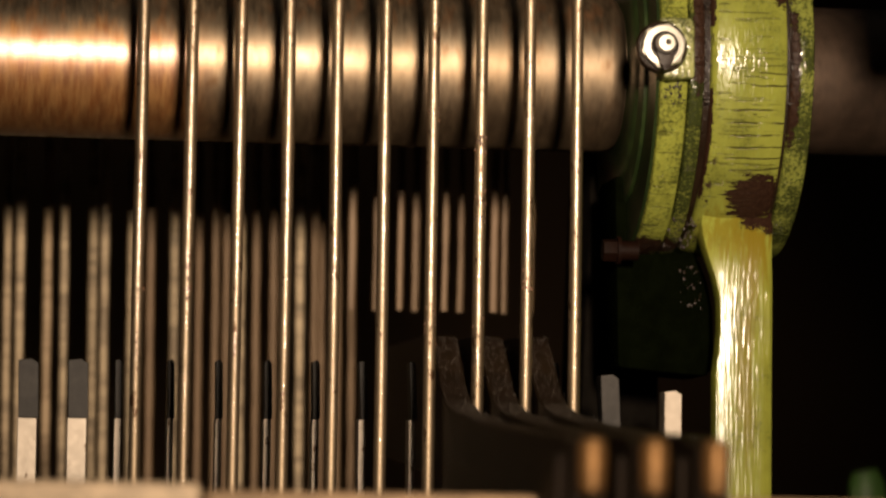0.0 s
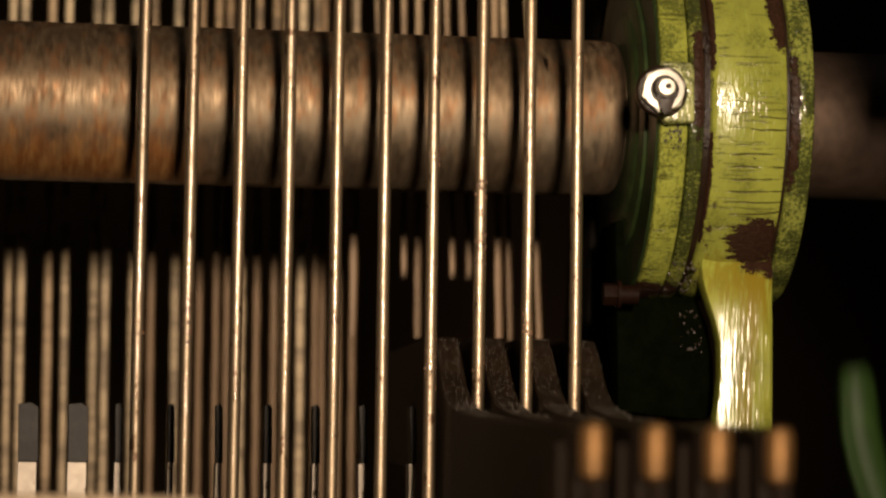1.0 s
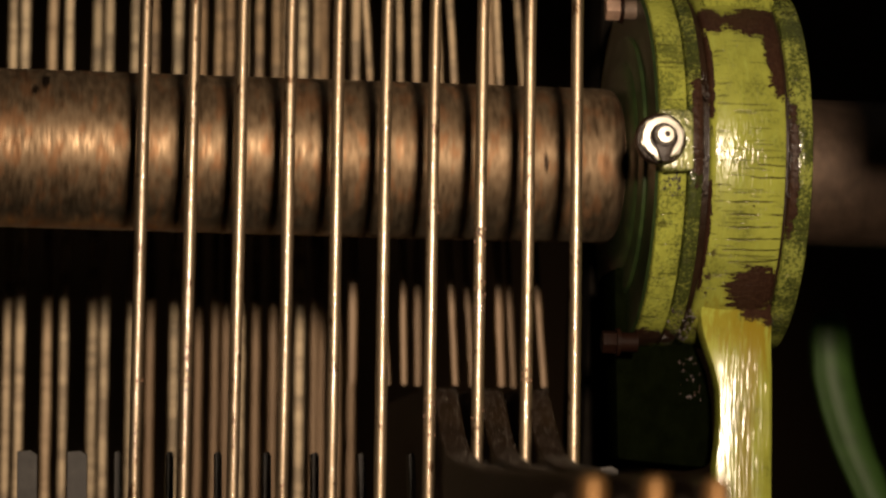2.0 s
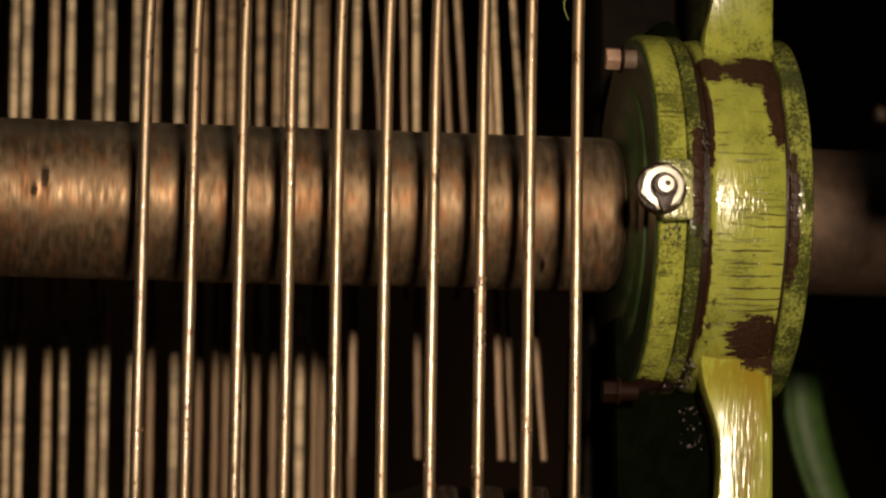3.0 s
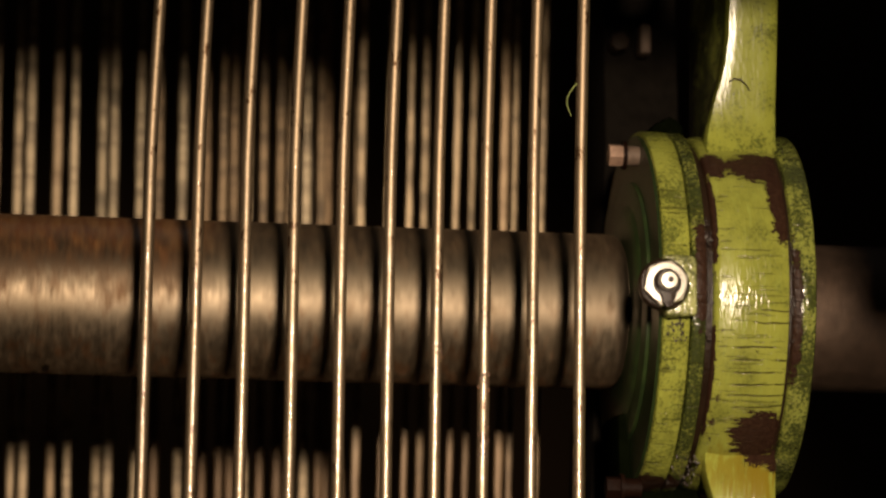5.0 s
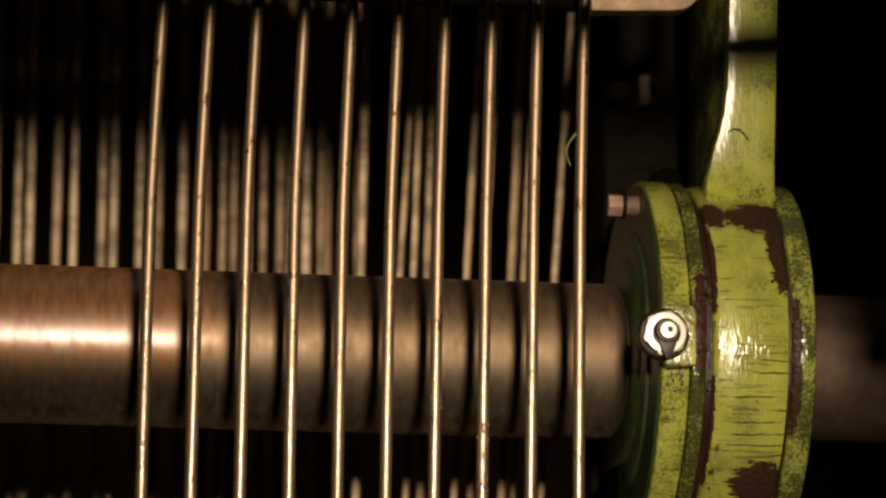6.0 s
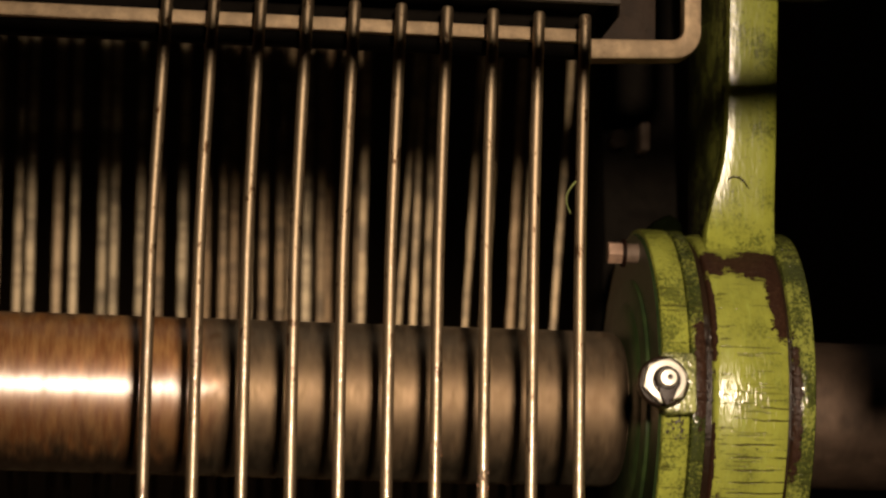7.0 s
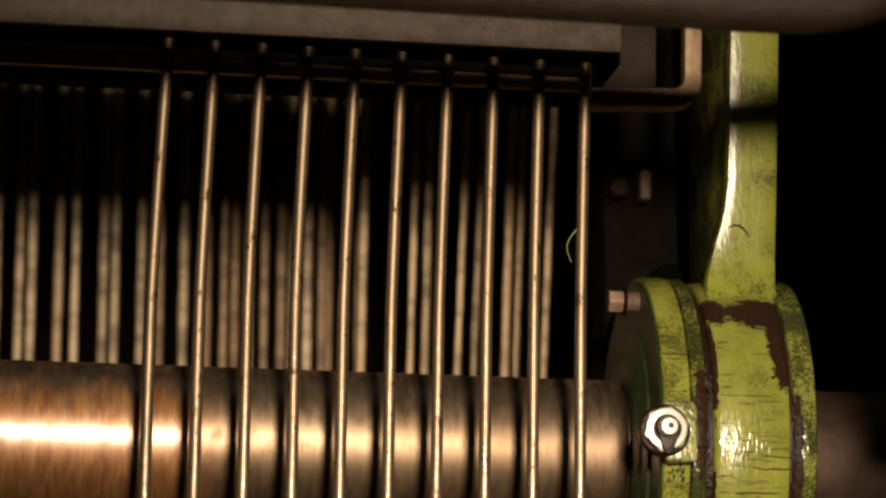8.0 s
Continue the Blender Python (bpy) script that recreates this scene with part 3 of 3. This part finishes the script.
part("tip", lathe([(-43.6, 1.85), (-44.2, 1.8), (-44.6, 1.45), (-44.7, 0.6)], 32, "y", (NX, 0, 0.3)), MAT_NIPPLE, nipple, "bright nipple tip")
part("ball", lathe([(-44.6, 0.6), (-44.85, 0.5), (-44.9, 0.1)], 16, "y", (NX + 0.2, 0, 0.4)), MAT_GREASE, nipple)
part("grease_drip", prism([(NX - 1.9, -0.6), (NX + 1.9, -0.6), (NX + 1.6, -2.4), (NX + 0.9, -4.0), (NX + 0.3, -4.6), (NX - 0.3, -4.6), (NX - 1.0, -3.2)], -43.2, -41.9, "y", 0.5, 2), MAT_GREASE, nipple, "black grease drip")


def grease_lumps(x0, x1, z0, z1, r, n, seed, flat=None):
    """Clotted grease on the rim of the flanges."""
    rng = random.Random(seed)
    bm = bmesh.new()
    for _ in range(n):
        x, z, s = rng.uniform(x0, x1), rng.uniform(z0, z1), rng.uniform(0.08, 0.24)
        y = -math.sqrt(max(0.0, r * r - z * z)) if flat is None else flat
        made = bmesh.ops.create_icosphere(bm, subdivisions=2, radius=s)
        for v in made["verts"]:
            v.co = Vector((v.co.x * rng.uniform(0.6, 1.3), v.co.y * 0.3, v.co.z * rng.uniform(0.8, 1.9))) * (1 + 0.2 * noise.noise(v.co * 3)) + Vector((x, y, z))
    return bm


tagged(part("grease_film", grease_lumps(42.2, 45.4, -9, 14, 35.0, 260, 1), MAT_GREASE, bracket, "clotted black grease"), kind="stuff")
tagged(part("grease_beard", grease_lumps(36.6, 40.5, -9.5, -5.4, 35.4, 45, 2), MAT_GREASE, bracket), kind="stuff")
tagged(part("grease_smear", grease_lumps(41.5, 46.5, -34.0, -29.0, 35.1, 70, 5), MAT_GREASE, bracket), kind="stuff")
tagged(part("lug_grease", grease_lumps(46.0, 51.5, -46.0, -37.0, 1.0, 26, 8, -4.1), MAT_GREASE, bracket, "wet black grease"), kind="stuff")
tagged(part("seam_grease", grease_lumps(60.1, 62.4, -9, 10, 35.2, 150, 3), MAT_GREASE, bracket), kind="stuff")


# ---- upright blades below the shaft ----
comb = root("guide_comb", "comb of upright steel guide blades with blackened tips", "comb")
part("comb_base", box(-100, 60, -14, 12, -142, -134, 1.0), MAT_BLACK, comb)


def guide_blade(x, top, width, lean, dark=True):
    split = top - 11.0 if dark else top - 0.2

    def leaf(z0, z1, w, rounded):
        pts = [(-w / 2, z0), (w / 2, z0), (w / 2 + lean, z1 - (0.8 if rounded else 0)), (w / 2 + lean - 0.35 * w, z1), (-w / 2 + lean, z1 - (0.3 if rounded else 0))]
        bm = prism(pts, -13.0, -8.0, "y", 0.12, 1)
        bmesh.ops.translate(bm, vec=(x, 0, 0), verts=bm.verts)
        return bm
    blade = part("blade", leaf(-135.0, split, width, not dark), MAT_BLADE, comb, "" if dark else "pale bare metal blade")
    if dark:
        part("tip", leaf(split + 0.01, top, width * 1.04, True), MAT_BLADE_TIP, blade, "blackened tip")


BLADES = [(-77.8, 3.6), (-68.65, 3.6), (-61.15, 1.3), (-51.44, 1.2), (-42.5, 1.2), (-33.4, 1.4), (-24.4, 1.3), (-15.4, 1.3), (-6.0, 1.2), (3.3, 0.9), (12.4, 0.9), (21.3, 1.0)]
for k, (x, w) in enumerate(BLADES):
    guide_blade(x, -57.9 + 0.12 * k, w, -0.5 if 6 < k < 12 else -0.2)
guide_blade(31.5, -58.6, 3.4, -0.5)
guide_blade(43.2, -61.2, 3.4, 0.0, False)


# ---- flat wires behind the shaft ----
def back_wire(x, y, w, lean, z0, z1, material, label, group, seed, pivot=0.0):
    rng = random.Random(seed)
    ob = root("back_wire", label, "wire", group, (x, y, pivot))
    pts, radii = [], []
    for k in range(49):
        z = z0 + (z1 - z0) * k / 48
        pts.append((lean * z / 100 + rng.uniform(-0.05, 0.05), 0, z))
        radii.append(w / 2 * (1 + rng.uniform(-0.09, 0.09)))
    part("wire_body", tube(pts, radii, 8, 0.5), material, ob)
    return ob


STILL = "pale flat steel wire hanging upright behind the shaft"
REAR = [-88.4, -83.4, -80.7, -74.7, -71.1, -64.8, -62.3, -56.4, -52.3, -46.9, -38.0, -35.4, -32.5, -28.8, -25.2, -19.1, -16.1]
for k, x in enumerate(REAR):
    brown = k > 7 and k not in (9, 12, 15)
    back_wire(x, 100 + 3 * (k % 2), 2.05 - 0.2 * (k % 3 == 1), -0.9, -150, 118, MAT_WIRE_B if brown else MAT_WIRE, "rust-brown flat wire hanging behind the shaft" if brown else STILL, "rear wires", 100 + k)
for k, x in enumerate((-41.0, -22.0, -13.4, -9.8, -6.6)):
    back_wire(x, 113, 1.7, -0.9, -150, 118, MAT_WIRE_B, "rust-brown flat wire hanging behind the shaft", "rear wires", 300 + k)

rail = root("wire_rail", "black rail from which the rear wires hang", "rail")
part("rail_body", box(-170, 70, 96, 116, 118, 128, 1.0), MAT_BLACK, rail)

# wires that the levers lift and swing
# place at the level of the shaft, width, share of the full swing
LIFTED = [(-11.2, 1.9, 0.08), (-5.8, 1.4, 0.9), (-1.0, 1.5, 0.35), (2.6, 1.7, 0.25), (8.6, 1.5, 0.8), (12.3, 1.5, 0.9), (19.0, 1.9, 0.6), (21.6, 1.4, 0.7), (26.8, 1.5, 1.0)]
HIGH = (1, 2, 4, 5)          # wires lifted higher on every other turn
lift_wires = []
for k, (x, w, swing) in enumerate(LIFTED):
    ob = back_wire(x, 62 + 3 * (k % 2), w, 0.0, -36, 165, MAT_WIRE_LIFT, "flat steel wire that lifts and swings behind the shaft", "lifted wires", 400 + k, -3.0)
    lift_wires.append((ob, x, 62 + 3 * (k % 2), swing, 34.0 if k in HIGH else 0.0))


# ---- lifting levers and their beam ----
def lifting_lever(k):
    x0 = -1.5 + 8.6 * k
    ob = root("lifting_lever", "dark oily cast iron lever with a worn brass roller", "lever", "row of lifting levers", (x0, 0, -60))
    top = [(66, 17.0), (20, 16.0), (-8, 15.6), (-20, 14.8), (-25, 12.2), (-30, 8.6), (-36, 4.6), (-44, 1.6), (-60, -0.6), (-90, -3.0), (-130, -5.2), (-176, -7.0), (-186, -8.5)]
    low = [(-186, -30), (-172, -30), (-169, -18.4), (-120, -18.2), (-70, -18.0), (-42, -17.4), (-30, -15.0), (-18, -11.5), (10, -9.0), (66, -6)]
    part("lever_plate", prism(top + low, -2.4, 2.4, "x", 0.6, 3), MAT_LEVER, ob)
    roller = part("roller", lathe([(-15.5, 1.0), (-14.8, 1.9), (-9.0, 2.0), (-8.0, 1.6), (-7.6, 0.6)], 24, "z", (0, -188.5, 0)), MAT_BRASS, ob, "worn brass roller")
    part("roller_pin", lathe([(-24, 0.9), (-15.4, 0.9)], 16, "z", (0, -188.5, 0)), MAT_LEVER, roller)
    part("side_rib", box(-3.6, -2.4, -180, -166, -28, -10, 0.4), MAT_LEVER, ob)
    # lint that clings to the top edge
    rng = random.Random(70 + k)
    bm = bmesh.new()
    for _ in range(420):
        j = rng.choice((3, 4, 5, 6, 7, 7, 8))
        f = rng.random()
        y, z = top[j][0] + (top[j + 1][0] - top[j][0]) * f, top[j][1] + (top[j + 1][1] - top[j][1]) * f
        p = Vector((rng.uniform(-2.2, 2.2), y, z - 0.1))
        d = Vector((rng.uniform(-1, 1), rng.uniform(-0.8, 0.4), rng.uniform(0.2, 1.0))) * rng.uniform(0.3, 0.8)
        w = Vector((0.06, 0.03, 0))
        a, b, c = bm.verts.new(p - w), bm.verts.new(p + w), bm.verts.new(p + d)
        e = bm.verts.new(p + Vector((0, -0.08, 0.02)))
        for tri in ((a, b, c), (b, e, c), (e, a, c)):
            bm.faces.new(tri)
    tagged(part("lint", bm, MAT_LINT, ob, "grey lint on the edge", 0), kind="stuff")
    return ob


levers = [lifting_lever(k) for k in range(4)]
beam = root("lifting_beam", "pale worn beam under the lifting levers", "beam", "", (0, -155, -77.0))
part("beam_body", box(-52.5, 130, -6, 6, -14, -0.6, 1.2, 3), MAT_BEAM, beam)
part("beam_end", box(-160, -53, -6.5, 6, -14, 0.4, 1.5, 3), MAT_BEAM_PALE, beam, "pale polished beam end")

# ---- top plate, strip and corner bracket over the rods ----
plate = root("top_plate", "grey rolled steel plate over the rod tips", "plate")
# the plate's dark underside is painted: its body is black below the lip
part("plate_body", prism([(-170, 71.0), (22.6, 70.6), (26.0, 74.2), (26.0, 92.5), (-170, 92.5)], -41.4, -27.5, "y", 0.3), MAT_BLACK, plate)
part("plate_lip", prism([(-170, 70.75), (26.3, 69.9), (26.3, 92.5), (-170, 92.5)], -43.5, -41.5, "y", 0.3), MAT_PLATE, plate, "grey rolled steel lip")
strip = root("guide_strip", "bare steel strip behind the rod tips", "strip")
part("strip_body", prism([(-170, 65.6), (21.0, 64.9), (21.0, 67.4), (-170, 68.3)], -33, -30.6, "y", 0.3), MAT_STRIP, strip)
# added black sheet that paints the dark gap behind the strip
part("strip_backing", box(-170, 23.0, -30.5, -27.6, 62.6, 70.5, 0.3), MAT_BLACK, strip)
corner = root("corner_bracket", "bent bare steel corner bracket beside the green arm", "bracket")
part("bent_bar", prism([(21.6, 63.0), (39.2, 63.8)] + [(39.2 + 5.3 * math.sin(0.157 * k), 69.1 - 5.3 * math.cos(0.157 * k)) for k in range(2, 11)] + [(44.6, 92), (41.3, 92)] + [(38.9 + 2.3 * math.cos(0.196 * k), 69.7 - 2.3 * math.sin(0.196 * k)) for k in range(0, 9)] + [(21.6, 66.9)], -28, -23, "y", 0.4), MAT_STRIP, corner)
part("web_plate", prism([(25.0, 66.8), (36.6, 66.8), (36.6, 92), (29.6, 92), (29.6, 73)], -22.9, -20.5, "y", 0.3), MAT_WEB, corner, "brown rusty web plate")
hood = root("front_bar", "dark brown rough cast bar that rocks before the plate", "bar", "", (0, -65, 70))
part("bar_body", tube([(-170 + 10 * k, 0, 0.014 * (-170 + 10 * k)) for k in range(21)] + [(36, 0, 0.5), (42, 0, 0.65)], 4.8, 24), MAT_CAST, hood)
part("bar_elbow", tube([(42.01, 0, 0.65), (48, 0, 1.0), (54, 0, 1.9), (59, 0, 3.8), (64, 0, 6.2), (69, 0, 10.0), (73, 0, 15.0), (75, 0, 21.0), (76, 0, 34)], 4.8, 24), MAT_CAST, hood)

# ---- dim parts behind ----
far_lever = root("far_lever", "dim green curved swinging lever behind the bracket", "lever", "", (101, 120, -14))
part("lever_body", tube([(-0.5, 0, 1.0), (0, 0, -1.5), (0.2, 0, -6), (1.0, 0, -14), (3.0, 0, -22), (6.0, 0, -31), (10.0, 0, -40), (15.0, 0, -50), (24.0, 0, -66)], [3.0, 4.2, 4.7, 4.8, 4.7, 4.5, 4.3, 4.2, 4.0], 24, 0.7), MAT_FARGREEN, far_lever)
part("edge_rib", tube([(-3.6, -3.2, -3), (-3.4, -3.3, -14), (-1.6, -3.3, -22), (1.6, -3.2, -31), (5.8, -3.0, -40), (11, -2.8, -50)], 0.9, 10), MAT_FARGREEN, far_lever)
far_bolt = root("far_bolt", "small worn bolt head circling in the dark behind", "bolt", "", (104, 120, -66))
part("bolt_head", hexagon(2.1, -3, 3, (0, 0), "y", 0.4), MAT_DULLBOLT, far_bolt)
rear = root("rear_casting", "added casting behind the bracket, black for the darkness there, with worn bolts", "casting")
# body and foot are added to carry the bolts, black for the darkness
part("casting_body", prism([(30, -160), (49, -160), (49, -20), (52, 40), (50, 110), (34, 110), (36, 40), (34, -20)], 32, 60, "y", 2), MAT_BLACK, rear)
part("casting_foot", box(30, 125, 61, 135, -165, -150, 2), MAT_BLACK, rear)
part("bolt", box(42.2, 44.5, 25, 31.9, 57.0, 63.2, 0.9, 3), MAT_DULLBOLT, rear, "worn dull bolt head")
# this bolt's dimness is put into its dark material
part("bolt", hexagon(3.6, 26, 31.9, (38.2, 59.6), "y"), MAT_LEVER, rear, "bolt head darkened to look dim")

# ---- unseen plate beside the view, added to keep the lamp off the journal ----
side = root("lamp_blocker", "unseen black plate added to keep lamp light off the journal", "frame")
part("blocker_plate", box(63, 330, -150, -138, 3, 34, 2), MAT_BLACK, side)
part("blocker_foot", box(220, 330, -190, -100, -1200, 2.8, 4), MAT_BLACK, side)

# ---- yarn fibre caught on a rod ----
fibre = root("yarn_fibre", "curled green yarn fibre caught on a rod", "fibre")
part("strand", tube([(18.9, -38.9, 37.0), (18.2, -39.4, 36.2), (17.5, -39.7, 35.2), (17.0, -39.8, 34.0), (17.0, -39.7, 32.8), (17.5, -39.5, 31.6), (17.9, -39.4, 30.8)], [0.18, 0.16, 0.12, 0.12, 0.10, 0.09, 0.07], 6), MAT_FIBRE, fibre)

arm_fibre = root("stuck_fibre", "dark curled fibre stuck to the green arm", "fibre")
part("strand", tube([(51.6, -18.95, 42.7), (52.6, -19.0, 43.3), (53.8, -19.0, 43.1), (54.8, -18.9, 42.3), (55.6, -18.8, 41.2)], [0.12, 0.16, 0.18, 0.14, 0.08], 6), MAT_GREASE, arm_fibre)

# ---- what moves ----
def motions():
    times = [0.1 * k for k in range(81)]
    fine = [0.05 * k for k in range(161)]
    base = pose(0, 0, AX)
    walk(shaft, [(t, base @ pose(0, 0, 0, 360 * t / PERIOD, 0, 0)) for t in times])
    for k, ob in enumerate(levers):
        # the last lever is lifted on every other turn only
        rest = [10.0 * (1 + math.cos(phase(t) / 2)) if k == 3 else 0.0 for t in fine]
        walk(ob, [(t, base @ pose((-1.5 + 8.6 * k) / 1000, 0, (-76.0 + 17.5 * math.cos(phase(t)) - r) / 1000)) for t, r in zip(fine, rest)])
    walk(beam, [(t, base @ pose(0, -0.155, (-84.4 + 7.4 * math.cos(phase(t, 0.18))) / 1000)) for t in fine])
    for ob, x, y, swing, extra in lift_wires:
        # held high for a short part of each turn, swinging about the level of the shaft
        walk(ob, [(t, base @ pose(x / 1000, y / 1000, (-3.0 - 13.0 * (1 - math.cos(phase(t))) ** 1.8 + extra * max(0.0, -math.cos(phase(t) / 2 - 0.5)) ** 4) / 1000, 0, swing * (-0.7 - 4.3 * math.cos(phase(t) - 0.75)), 0)) for t in fine])
    rows = []
    for t in fine:
        a = 2 * math.pi * (t - 7.38) / PERIOD
        y = -88.0 + 29.0 * math.cos(a) + 2.0 * math.sin(a) + 5.8 * math.cos(2 * a) + 1.9 * math.sin(2 * a)
        z = 65.6 + 5.7 * math.cos(a) - 0.9 * math.cos(2 * a)
        rows.append((t, base @ pose(0, y / 1000, z / 1000, 0, 1.6, 0)))
    walk(hood, rows)
    rows = []
    for t in fine:
        a, b = phase(t, 0.0), phase(t, 0.27)
        rows.append((t, base @ pose((104 + 10 * math.cos(a)) / 1000, 0.12, (-60 + 47 * math.cos(b)) / 1000)))
    walk(far_lever, rows)
    rows = []
    for t in fine:
        a = phase(t, 0.6)
        rows.append((t, base @ pose((104 - 14 * math.sin(a)) / 1000, 0.12, (18 - 57 * math.cos(a)) / 1000, 0, 40 * math.sin(a), 0)))
    walk(far_bolt, rows)


motions()
